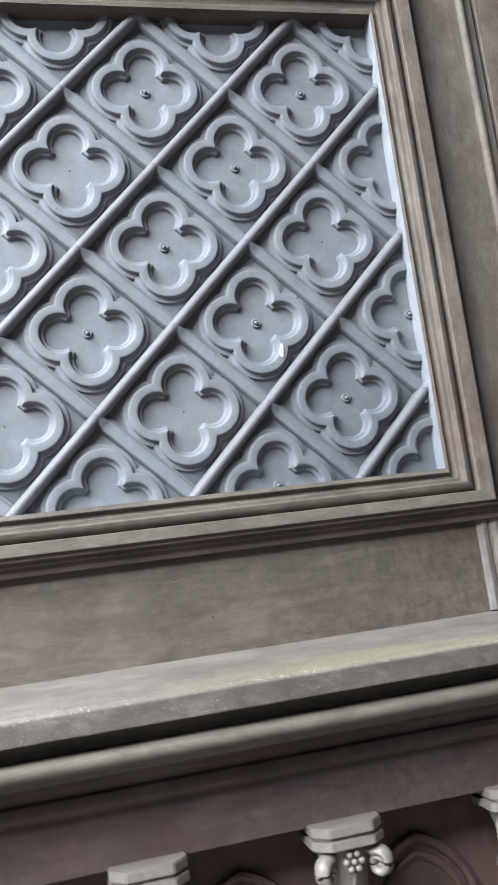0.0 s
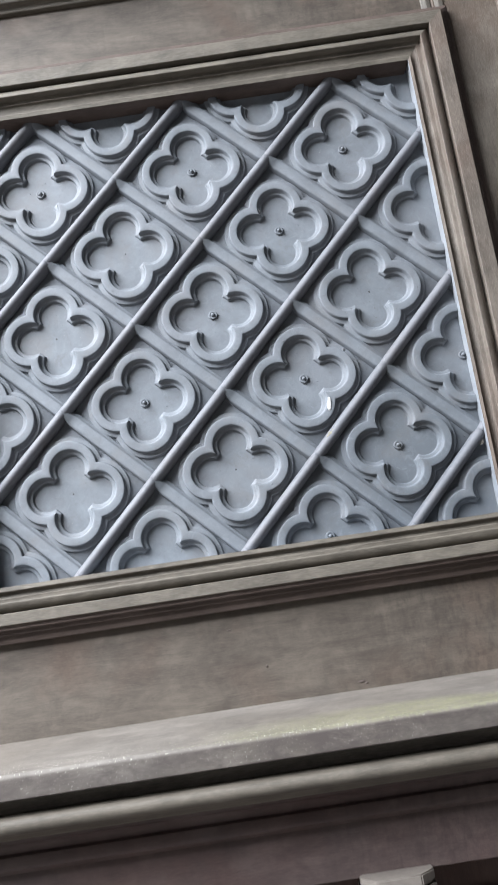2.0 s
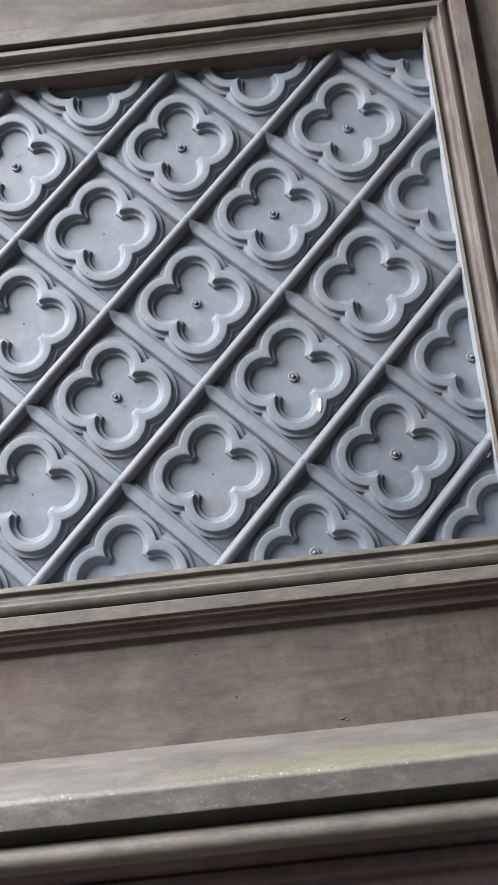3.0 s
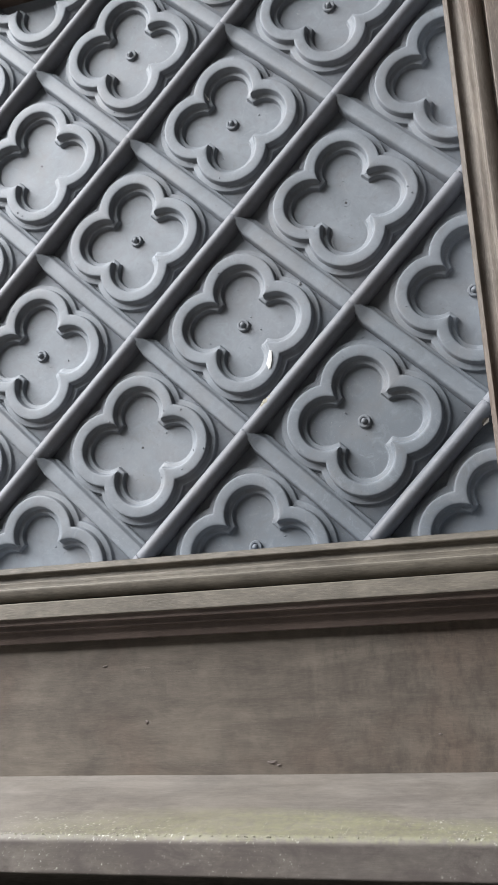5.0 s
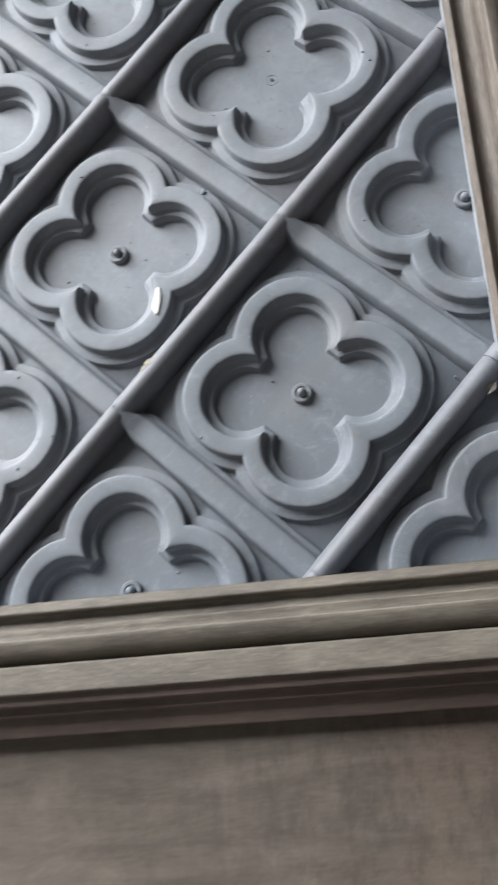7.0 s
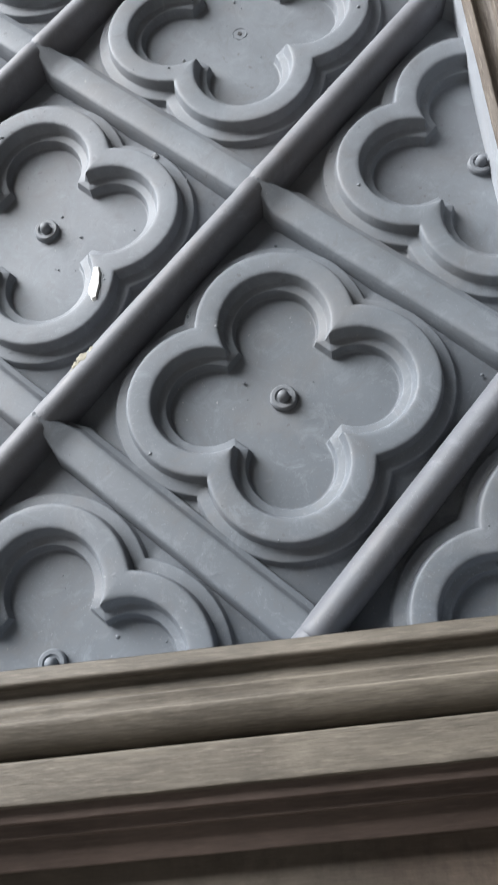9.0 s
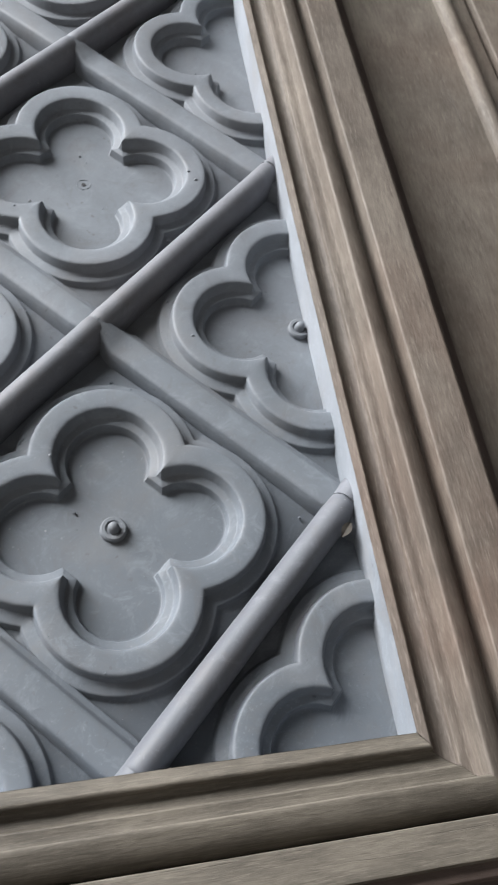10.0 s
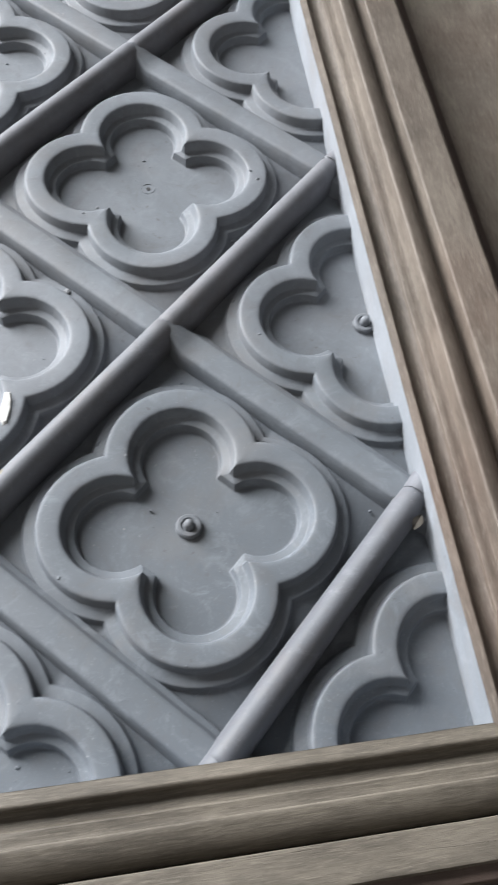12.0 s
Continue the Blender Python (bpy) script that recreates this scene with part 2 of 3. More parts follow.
# ---- mesh helpers ----
def part(name, bm, material, parent=None, label="", angle=32):
    bmesh.ops.recalc_face_normals(bm, faces=bm.faces)
    data = bpy.data.meshes.new(name)
    bm.to_mesh(data)
    bm.free()
    data.polygons.foreach_set("use_smooth", [True] * len(data.polygons))
    data.set_sharp_from_angle(angle=radians(angle))
    data.materials.append(material)
    ob = new(name, data)
    if parent is not None:
        ob.parent = parent
    if label:
        ob["label"] = label
    return ob


def empty(name, at=(0, 0, 0)):
    ob = new(name)
    ob.location = at
    ob.empty_display_size = 0.05
    return ob


def rounded(points, radius=0.0012, steps=3):
    """A section whose corners are eased by a small radius."""
    out = [points[0]]
    for a, b, c in zip(points, points[1:], points[2:]):
        a, b, c = Vector(a), Vector(b), Vector(c)
        u, v = a - b, c - b
        r = min(radius, u.length * 0.4, v.length * 0.4)
        if u.length < 1e-6 or v.length < 1e-6 or u.angle(v) > radians(160):
            out.append(tuple(b))
            continue
        p, q = b + u.normalized() * r, b + v.normalized() * r
        if u.length > 4 * r:
            out.append(tuple(b + u.normalized() * r * 1.5))
        for k in range(steps + 1):
            f = k / steps
            out.append(tuple(p * (1 - f) ** 2 + b * 2 * f * (1 - f) + q * f * f))
        if v.length > 4 * r:
            out.append(tuple(b + v.normalized() * r * 1.5))
    out.append(points[-1])
    return out


def arc(cx, cy, r, a0, a1, steps=8):
    return [(cx + r * math.cos(radians(a0 + (a1 - a0) * k / steps)), cy + r * math.sin(radians(a0 + (a1 - a0) * k / steps))) for k in range(steps + 1)]


def worn(p, amount, along=0):
    """A little unevenness of old joinery: long waves and small nicks."""
    q = Vector((p.x * 3, p.y * 40, p.z * 40)) if along == 0 else Vector((p.x * 40, p.y * 40, p.z * 3))
    s = Vector((p.x * 60, p.y * 90, p.z * 60))
    return noise.noise_vector(q) * amount + noise.noise_vector(s) * amount * 0.35


def run_x(section, x0, x1, steps, wear=0.0006, cap=True):
    """A section of (y, z) points drawn along x."""
    bm = bmesh.new()
    rows = []
    for k in range(steps + 1):
        x = x0 + (x1 - x0) * k / steps
        row = []
        for y, z in section:
            p = Vector((x, y, z))
            row.append(bm.verts.new(p + worn(p, wear)))
        rows.append(row)
    for a, b in zip(rows, rows[1:]):
        for k in range(len(section) - 1):
            bm.faces.new((a[k], a[k + 1], b[k + 1], b[k]))
    if cap:
        bm.faces.new(rows[0])
        bm.faces.new(rows[-1][::-1])
    return bm


def run_z(section, z0, z1, steps, wear=0.0006, cap=True):
    """A section of (x, y) points drawn upwards."""
    bm = bmesh.new()
    rows = []
    for k in range(steps + 1):
        z = z0 + (z1 - z0) * k / steps
        rows.append([bm.verts.new(Vector((x, y, z)) + worn(Vector((x, y, z)), wear, 2)) for x, y in section])
    for a, b in zip(rows, rows[1:]):
        for k in range(len(section) - 1):
            bm.faces.new((a[k], a[k + 1], b[k + 1], b[k]))
    if cap:
        bm.faces.new(rows[0])
        bm.faces.new(rows[-1][::-1])
    return bm


def slab(x0, x1, y0, y1, z0, z1, bevel=0.0015, wear=0.0):
    bm = bmesh.new()
    bmesh.ops.create_cube(bm, size=1.0)
    for v in bm.verts:
        v.co = Vector(((x0, x1)[v.co.x > 0], (y0, y1)[v.co.y > 0], (z0, z1)[v.co.z > 0]))
    bmesh.ops.bevel(bm, geom=bm.edges[:], offset=bevel, segments=2, affect="EDGES")
    return bm


# ---- the case: boards behind the panel ----
LEFT, RIGHT, LOW, HIGH = -0.602, 0.0018, 1.5985, 2.196      # the panel's opening
BOARD = 0.003                                            # face of the boards

ground = tagged(part("ground", slab(-60, 60, -60, 60, -0.3, 0.0, 0.01), GROUND), "grey worn paving in front of the wooden case", "ground", kind="structure")

JOINT = 0.047
board = tagged(part("lower_rail", run_x(rounded([(0.03, 1.60), (BOARD, 1.60), (BOARD, 1.415), (0.03, 1.415)]), -1.2, JOINT, 60, 0.0005), WOOD_X),
               "weathered brown oak board with level grain and water stains", "board", kind="structure")
board = tagged(part("upper_rail", run_x(rounded([(0.03, 2.40), (BOARD, 2.40), (BOARD, 2.20), (0.03, 2.20)]), -1.2, JOINT, 60, 0.0005), WOOD_X),
               "weathered grey-brown oak board above the panel frame", "board", kind="structure")
stile = [(JOINT + 0.001, 0.03), (JOINT + 0.001, 0.006), (JOINT + 0.006, 0.0005), (JOINT + 0.022, BOARD), (0.1365, BOARD)]
stile += arc(0.143, BOARD, 0.006, 180, 360, 8) + [(0.150, BOARD + 0.002), (0.162, BOARD + 0.002), (0.163, 0.012), (0.166, 0.012), (0.167, 0.004), (0.30, 0.004), (0.30, 0.03)]
board = tagged(part("stile", run_z(rounded(stile, 0.001), 1.2, 2.6, 70, 0.0005), WOOD_Z),
               "weathered grey oak upright with a worn bead", "board", kind="structure")
board = tagged(part("case_back", slab(-1.2, 0.6, 0.034, 0.08, 0.0, 2.7), BACK_WOOD), "dark oak back of the case", "wall", kind="structure")

# unseen walls and ceiling, added to leave light only from the upper left
STONE = plain("unseen_wall_dark", (0.062, 0.059, 0.056), 0.85, 4.0)
tagged(part("unseen_wall_right", slab(1.6, 1.9, -5.0, 0.38, 0.0, OPENING["z"], 0.01), STONE), "unseen dark wall added beside the case to block light", "wall", kind="structure")
tagged(part("unseen_wall_back", slab(-5.6, 1.9, -5.3, -5.0, 0.0, OPENING["z"], 0.01), STONE), "unseen dark wall added opposite the case to block light", "wall", kind="structure")
tagged(part("unseen_wall_front", slab(-5.6, 1.9, 0.082, 0.38, 0.0, OPENING["z"], 0.01), STONE), "unseen dark wall added behind the case to block light", "wall", kind="structure")
tagged(part("unseen_wall_left", slab(-5.9, -5.6, -5.3, 0.38, 0.0, OPENING["z"], 0.01), STONE), "unseen dark wall added far to the left to block light", "wall", kind="structure")
bm = bmesh.new()
for x0, x1, y0, y1 in ((-5.9, OPENING["x0"], -5.3, 0.38), (OPENING["x1"], 1.9, -5.3, 0.38), (OPENING["x0"], OPENING["x1"], -5.3, OPENING["y0"]), (OPENING["x0"], OPENING["x1"], OPENING["y1"], 0.38)):
    bmesh.ops.create_cube(bm, size=1.0, matrix=Matrix.LocRotScale(((x0 + x1) / 2, (y0 + y1) / 2, OPENING["z"] + 0.1), None, (x1 - x0, y1 - y0, 0.2)))
tagged(part("ceiling", bm, STONE), "unseen dark ceiling added to shape the light, with a wide opening", "ceiling", kind="structure")

PALE_EDGE = wood("worn_pale_oak", "z", (0.185, 0.170, 0.150), (0.105, 0.094, 0.082), (0.100, 0.082, 0.069), seed=8.0, streak=0.4)
for z0, z1 in ((1.4265, 1.537), (2.236, 2.366)):
    for x0, x1 in ((-0.0110, 0.0035), (0.0058, 0.0215)):
        strip = rounded([(JOINT + x0, 0.004), (JOINT + x0 + 0.0006, 0.0012), (JOINT + (x0 + x1) / 2, -0.0012), (JOINT + x1 - 0.0006, 0.0008), (JOINT + x1, 0.004)], 0.001)
        tagged(part("joint_strip", run_z(strip, z0, z1, 50, 0.0016), PALE_EDGE), "ragged pale worn strip over the joint of two boards", "trim", kind="structure")

# ---- the moulded frame round the panel ----
frame_section = {True: [(-0.002, -0.016), (-0.0006, 0.0119)], False: [(0.0018, -0.016), (0.0006, -0.002), (-0.0006, 0.0119)]}
moulding = rounded([(-0.0006, 0.0118), (0.0033, 0.0129), (0.0041, 0.0122), (0.0044, 0.0090), (0.0052, 0.0082)], 0.0006)
moulding += [(0.0066, 0.0076), (0.0085, 0.0074), (0.0105, 0.0078), (0.0120, 0.0086), (0.0128, 0.0094), (0.0130, 0.0112), (0.0132, 0.0116), (0.0136, 0.0118), (0.0160, 0.0117), (0.0182, 0.0116), (0.0187, 0.0118), (0.0189, 0.0136), (0.0191, 0.0198)]
moulding += [(0.0192, 0.0208), (0.0194, 0.0214), (0.0198, 0.0218), (0.0204, 0.0219), (0.0216, 0.0216), (0.0232, 0.0211), (0.0248, 0.0205), (0.0264, 0.0195), (0.0280, 0.0181), (0.0292, 0.0166), (0.0302, 0.0148), (0.0310, 0.0130), (0.0316, 0.0114), (0.0345, 0.0112)]
board_edge = rounded([(0.0331, 0.0110), (0.0327, 0.0242), (0.0518, 0.0246), (0.0528, 0.0170)], 0.0011)
steps_edge = rounded([(0.0510, 0.0215), (0.0530, 0.0206), (0.0562, 0.0202), (0.0566, 0.0150), (0.0604, 0.0144), (0.0608, 0.0092), (0.0650, 0.0080), (0.0688, 0.0066), (0.0694, -0.010)], 0.0005)
# how far each side's members lie from the opening: the uprights', then the bottom's and the top's
SPREAD = (-0.005, 0.0, 0.0041, 0.0133, 0.0193, 0.0308, 0.0327, 0.0520, 0.0694)
SPREAD_BOTTOM = (-0.005, 0.0, 0.0055, 0.0126, 0.0180, 0.0294, 0.0304, 0.0440, 0.0652)
SPREAD_TOP = (-0.005, 0.0030, 0.0085, 0.0215, 0.0280, 0.0405, 0.0425, 0.0600, 0.0780)
SPREAD_UPRIGHT = (-0.005, 0.0, 0.0041, 0.0133, 0.0193, 0.0308, 0.0327, 0.0520, 0.0665)


def side(section, which, steps=60, wear=0.0005):
    """One mitred side of the frame; the section is (outwards, towards the room)."""
    bm = bmesh.new()
    rows = []
    for k in range(steps + 1):
        f = k / steps
        row = []
        for o, d in section:
            across = float(np.interp(o, SPREAD, SPREAD_UPRIGHT))
            x0, x1 = LEFT - across, RIGHT + across
            z0, z1 = LOW - float(np.interp(o, SPREAD, SPREAD_BOTTOM)), HIGH + float(np.interp(o, SPREAD, SPREAD_TOP))
            p = {"bottom": (x0 + (x1 - x0) * f, -d, z0), "top": (x0 + (x1 - x0) * f, -d, z1),
                 "left": (x0, -d, z0 + (z1 - z0) * f), "right": (x1, -d, z0 + (z1 - z0) * f)}[which]
            p = Vector(p)
            row.append(bm.verts.new(p + worn(p, wear, 0 if which in ("bottom", "top") else 2)))
        rows.append(row)
    for a, b in zip(rows, rows[1:]):
        for k in range(len(section) - 1):
            bm.faces.new((a[k], a[k + 1], b[k + 1], b[k]))
    return bm


panel_frame = tagged(empty("panel_frame", (0, 0, 0)), "weathered oak frame of stepped mouldings with mitred corners round the panel", "frame")
for which in ("bottom", "right", "top", "left"):
    grain = FRAME_X if which in ("bottom", "top") else FRAME_Z
    # the top reveal's shade is put into its colour, a dark oak tone
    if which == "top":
        part("reveal", side(frame_section[which in ("bottom", "top")], which), STEP_X, panel_frame, "top reveal coloured dark for its shade")
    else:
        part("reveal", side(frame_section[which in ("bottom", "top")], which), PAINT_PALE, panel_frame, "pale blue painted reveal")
    part("inner_moulding", side(moulding, which), grain, panel_frame)
    part("outer_fillet", side(board_edge, which), grain, panel_frame)
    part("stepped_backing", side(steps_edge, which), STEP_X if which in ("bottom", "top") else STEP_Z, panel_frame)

# ---- the painted panel of quatrefoil tiles ----
P, Z0 = 0.1, 1.6
BASE = 0.0140
LOBE = 0.0307
# (radius of the lobes' arcs, depth behind the rod tops)
RINGS = [(0.0162, 0.0155), (0.0171, 0.0155), (0.0174, 0.0153), (0.0176, 0.0147), (0.0183, 0.0114), (0.0185, 0.0110), (0.0188, 0.0108), (0.0214, 0.0104), (0.0218, 0.0102), (0.0221, 0.0097),
         (0.0233, 0.0058), (0.0235, 0.0052), (0.0239, 0.0048), (0.0245, 0.0046), (0.0258, 0.0044), (0.0316, 0.0043), (0.0327, 0.0044), (0.0333, 0.0046), (0.0337, 0.0052),
         (0.0344, 0.0094), (0.0346, 0.0099), (0.0350, 0.0101), (0.0389, 0.0104), (0.0394, 0.0106), (0.0398, 0.0111), (0.0404, 0.0134), (0.0410, 0.0138)]
BLUNT = 0.0235                                           # arcs of this radius meet in sharp cusps


def quatrefoil(r, per=18):
    """Four arcs of radius r round the lobes' centres, joined outside by sharp cusps and inside by chisel-cut noses; a ring of (x, z)."""
    meet = (LOBE + math.sqrt(2 * max(r, BLUNT) ** 2 - LOBE * LOBE)) / 2
    half = math.atan2(meet, meet - LOBE)
    ring = []
    for quarter in range(4):
        turn = quarter * math.pi / 2
        if r >= BLUNT:
            ease = radians(5)
            turns = [-half + ease + 2 * (half - ease) * k / (per - 1) for k in range(per)] + [half - ease * 0.5, half]
            pts = [(LOBE + r * math.cos(a), r * math.sin(a)) for a in turns]
            a = -half + ease * 0.5
            pts.append((-r * math.sin(a), LOBE + r * math.cos(a)))
        else:
            cut = 0.0307 - (BLUNT - r) * 0.72            # how far from the centre the nose is cut square
            half = math.pi / 4 + math.acos((math.sqrt(2) * cut - LOBE) / (math.sqrt(2) * r))
            pts = [(LOBE + r * math.cos(a), r * math.sin(a)) for a in (-half + 2 * half * k / (per - 1) for k in range(per))]
            (ax, az), (bx, bz) = pts[-1], pts[-1][::-1]
            pts += [(ax + (bx - ax) * f, az + (bz - az) * f) for f in (0.1, 0.5, 0.9)]
        ring += [(x * math.cos(turn) - z * math.sin(turn), x * math.sin(turn) + z * math.cos(turn)) for x, z in pts]
    return ring


def tile_bm(clip):
    """A diamond tile, cut at the given bounds (x0, x1, z0, z1) from its centre."""
    bm = bmesh.new()
    rows = []
    for r, y in RINGS:
        rows.append([bm.verts.new((x, y, z)) for x, z in quatrefoil(r)])
    last = quatrefoil(RINGS[-1][0])
    rows.append([bm.verts.new((x * P / (abs(x) + abs(z)), BASE + 0.0030, z * P / (abs(x) + abs(z)))) for x, z in last])
    n = len(last)
    for shrink in (0.66, 0.33):
        rows.insert(0, [bm.verts.new((x * shrink, RINGS[0][1], z * shrink)) for x, z in quatrefoil(RINGS[0][0])])
    middle = bm.verts.new((0, RINGS[0][1], 0))
    for k in range(n):
        bm.faces.new((middle, rows[0][k], rows[0][(k + 1) % n]))
    for a, b in zip(rows, rows[1:]):
        for k in range(n):
            bm.faces.new((a[k], a[(k + 1) % n], b[(k + 1) % n], b[k]))
    for v in bm.verts:
        v.co += noise.noise_vector(v.co * 30) * 0.00025
    x0, x1, z0, z1 = clip
    for at, way in (((x0, 0, 0), (-1, 0, 0)), ((x1, 0, 0), (1, 0, 0)), ((0, 0, z0), (0, 0, -1)), ((0, 0, z1), (0, 0, 1))):
        if abs(sum(at)) < 0.099:
            bmesh.ops.bisect_plane(bm, geom=bm.verts[:] + bm.edges[:] + bm.faces[:], plane_co=at, plane_no=way, clear_outer=True)
    return bm


panel = tagged(empty("quatrefoil_panel", (-0.3, BASE, 1.6)), "blue-grey painted cast panel of diamond quatrefoil tiles", "panel")
INTO = Matrix.Translation((0.3, -BASE, -1.6))


def in_panel(ob, x, y, z, turn=0.0):
    """Places a piece of the panel, given in the room's metres."""
    ob.parent = panel
    ob.matrix_basis = INTO @ Matrix.Translation((x, y, z)) @ Matrix.Rotation(turn, 4, "Y")
    return ob


tiles = {}
for i in range(-6, 1):
    for j in range(0, 7):
        if (i + j) % 2:
            continue
        EDGE = 0.012
        clip = (-EDGE if i == -6 else -1, EDGE if i == 0 else 1, -EDGE if j == 0 else -1, EDGE if j == 6 else 1)
        if clip not in tiles:
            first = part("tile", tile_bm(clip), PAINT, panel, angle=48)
            tiles[clip] = first.data
            ob = first
        else:
            ob = new("tile", tiles[clip])
        in_panel(ob, i * P, 0, Z0 + j * P)


RISING = [(-0.0068, -0.0045), (-0.0069, 0.0), (-0.0071, 0.0040), (-0.0069, 0.0074), (-0.0061, 0.0104), (-0.0048, 0.0130), (-0.0030, 0.0146), (-0.0014, 0.0152), (0.0, 0.0154)]
RISING = RISING + [(-z, h) for z, h in RISING[-2::-1]]
FALLING = [(-0.0092, -0.0045), (-0.0088, 0.0), (-0.0079, 0.0048), (-0.0070, 0.0078), (-0.0066, 0.0083), (-0.0058, 0.0087), (-0.0048, 0.0089), (0.0, 0.0094)]
FALLING = FALLING + [(-z, h) for z, h in FALLING[-2:2:-1]] + [(0.0083, 0.0050), (0.0087, 0.0047), (0.0104, 0.0043), (0.0109, 0.0038), (0.0116, 0.0), (0.0118, -0.0045)]


def rod_bm(section, length, notch, point=0.0):
    """A raised bar between two crossings, along x, let down at its ends; point: how far its first end is cut to a wedge."""
    bm = bmesh.new()
    rows = []
    cuts = [e for e in (0.0, 0.0010, 0.0025, 0.005, 0.009, 0.0120, 0.0145, 0.021) if e < length * 0.4]
    cuts = cuts + [length * f for f in (0.35, 0.5, 0.65) if length > 0.1] + [length - e for e in cuts[::-1]]
    for at in cuts:
        near = min(at, length - at)
        lift = 1.0 - notch * max(0.0, 1 - near / 0.004) ** 2 + 1.05 * point * max(0.0, 1 - at / 0.014)
        slim = 1.0 - point * max(0.0, 1 - at / 0.0145) - 0.2 * point * max(0.0, 1 - (length - at) / 0.009)
        row = []
        for z, h in section:
            p = Vector((at - length / 2, BASE + 0.0006 - h * lift, z * slim))
            row.append(bm.verts.new(p + noise.noise_vector(p * 50) * 0.0003))
        rows.append(row)
    for a, b in zip(rows, rows[1:]):
        for k in range(len(section) - 1):
            bm.faces.new((a[k], a[k + 1], b[k + 1], b[k]))
    bm.faces.new(rows[0])
    bm.faces.new(rows[-1][::-1])
    return bm


SIDE = P * math.sqrt(2)
rods = {"rising_rod": rod_bm(RISING, SIDE + 0.0008, 0.09), "falling_rod": rod_bm(FALLING, SIDE - 0.0010, 0.0, 0.58),
        "rising_stub": rod_bm(RISING, 0.012, 0.0), "falling_stub": rod_bm(FALLING, 0.012, 0.0)}
meshes = {}


def rod(kind, x, z, turn):
    name = kind.replace("stub", "rod")
    if kind not in meshes:
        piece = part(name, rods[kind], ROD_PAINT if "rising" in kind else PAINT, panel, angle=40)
        meshes[kind] = piece.data
    else:
        piece = new(name, meshes[kind])
    in_panel(piece, x, 0, z, turn)


for i in range(-6, 1):
    for j in range(0, 7):
        if (i + j) % 2 == 0:
            continue
        for way, dj, turn in (("rising", 1, -math.pi / 4), ("falling", -1, math.pi / 4)):
            for sign in (1, -1):
                if -6 <= i + sign <= 0 and 0 <= j + sign * dj <= 6:
                    if sign > 0:
                        rod(way + "_rod", (i + 0.5) * P, Z0 + (j + dj / 2) * P, turn)
                else:
                    gap = (0.006 if way == "rising" else 0.008) * math.sqrt(0.5)
                    rod(way + "_stub", i * P + sign * gap, Z0 + j * P + sign * dj * gap, turn)


def lathe_y(section, around=18):
    """A section of (radius, y) points turned about the y axis; the first point lies on the axis."""
    bm = bmesh.new()
    rows = [[bm.verts.new((r * math.cos(math.tau * k / around), y, r * math.sin(math.tau * k / around))) for k in range(around)] for r, y in section[1:]]
    tip = bm.verts.new((0, section[0][1], 0))
    for k in range(around):
        bm.faces.new((tip, rows[0][k], rows[0][(k + 1) % around]))
    for a, b in zip(rows, rows[1:]):
        for k in range(around):
            bm.faces.new((a[k], a[(k + 1) % around], b[(k + 1) % around], b[k]))
    return bm


def bolt_bm():
    """A domed nut, facing the room."""
    return lathe_y([(0.0, -0.0062), (0.0009, -0.0061), (0.0016, -0.0057), (0.0021, -0.0050), (0.0024, -0.0040), (0.0026, -0.0022)])


def washer_bm():
    return lathe_y([(0.0, -0.0022), (0.0030, -0.0022), (0.0037, -0.0029), (0.0050, -0.0029), (0.0057, -0.0021), (0.0059, 0.001)])


def disc_bm(radius, y):
    bm = bmesh.new()
    ring = [bm.verts.new((radius * math.cos(math.tau * k / 12), y, radius * math.sin(math.tau * k / 12))) for k in range(12)]
    back = [bm.verts.new((v.co.x, 0.001, v.co.z)) for v in ring]
    bm.faces.new(ring)
    for k in range(12):
        bm.faces.new((ring[k], ring[(k + 1) % 12], back[(k + 1) % 12], back[k]))
    return bm


FLOOR = RINGS[0][1]
BOLTED = [(-1, 1), (-2, 2), (-3, 3), (-2, 4), (-1, 5), (-3, 5), (-4, 2), (-5, 5), (-2, 0), (0, 2)]
BARE = [(-1, 3), (-3, 1), (-5, 1), (-4, 4), (-5, 3)]
bolt = washer = None
for i, j in BOLTED:
    piece = part("bolt", bolt_bm(), PAINT, panel, "dull grey bolt with a domed nut") if bolt is None else new("bolt", bolt.data)
    bolt = bolt or piece
    piece["label"] = "dull grey bolt with a domed nut"
    ring = part("washer", washer_bm(), PAINT, piece) if washer is None else new("washer", washer.data)
    washer = washer or ring
    ring.parent = piece
    in_panel(piece, i * P, FLOOR, Z0 + j * P + (0.003 if j == 0 else 0))
hole = None
for i, j in BARE:
    piece = part("bolt_hole", disc_bm(0.0011, -0.0003), HOLE, panel) if hole is None else new("bolt_hole", hole.data)
    hole = hole or piece
    piece["label"] = "small empty bolt hole"
    in_panel(piece, i * P, FLOOR, Z0 + j * P)

# ---- sill, cornice and frieze below ----
sill = rounded([(0.02, 1.4265), (0.0035, 1.4250), (-0.112, 1.4065), (-0.1145, 1.4030), (-0.1140, 1.3815), (-0.096, 1.3800), (-0.090, 1.3770), (0.02, 1.3770)], 0.0015)
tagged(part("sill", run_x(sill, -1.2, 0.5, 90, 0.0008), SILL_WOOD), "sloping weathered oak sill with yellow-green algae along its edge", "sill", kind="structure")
torus = [(0.02, 1.3768), (-0.086, 1.3768), (-0.0845, 1.3700), (-0.0850, 1.3650), (-0.0940, 1.3642)] + arc(-0.0985, 1.3552, 0.0088, 75, 275, 12) + [(-0.0900, 1.3438), (-0.0840, 1.3400), (-0.0760, 1.3365), (0.02, 1.3360)]
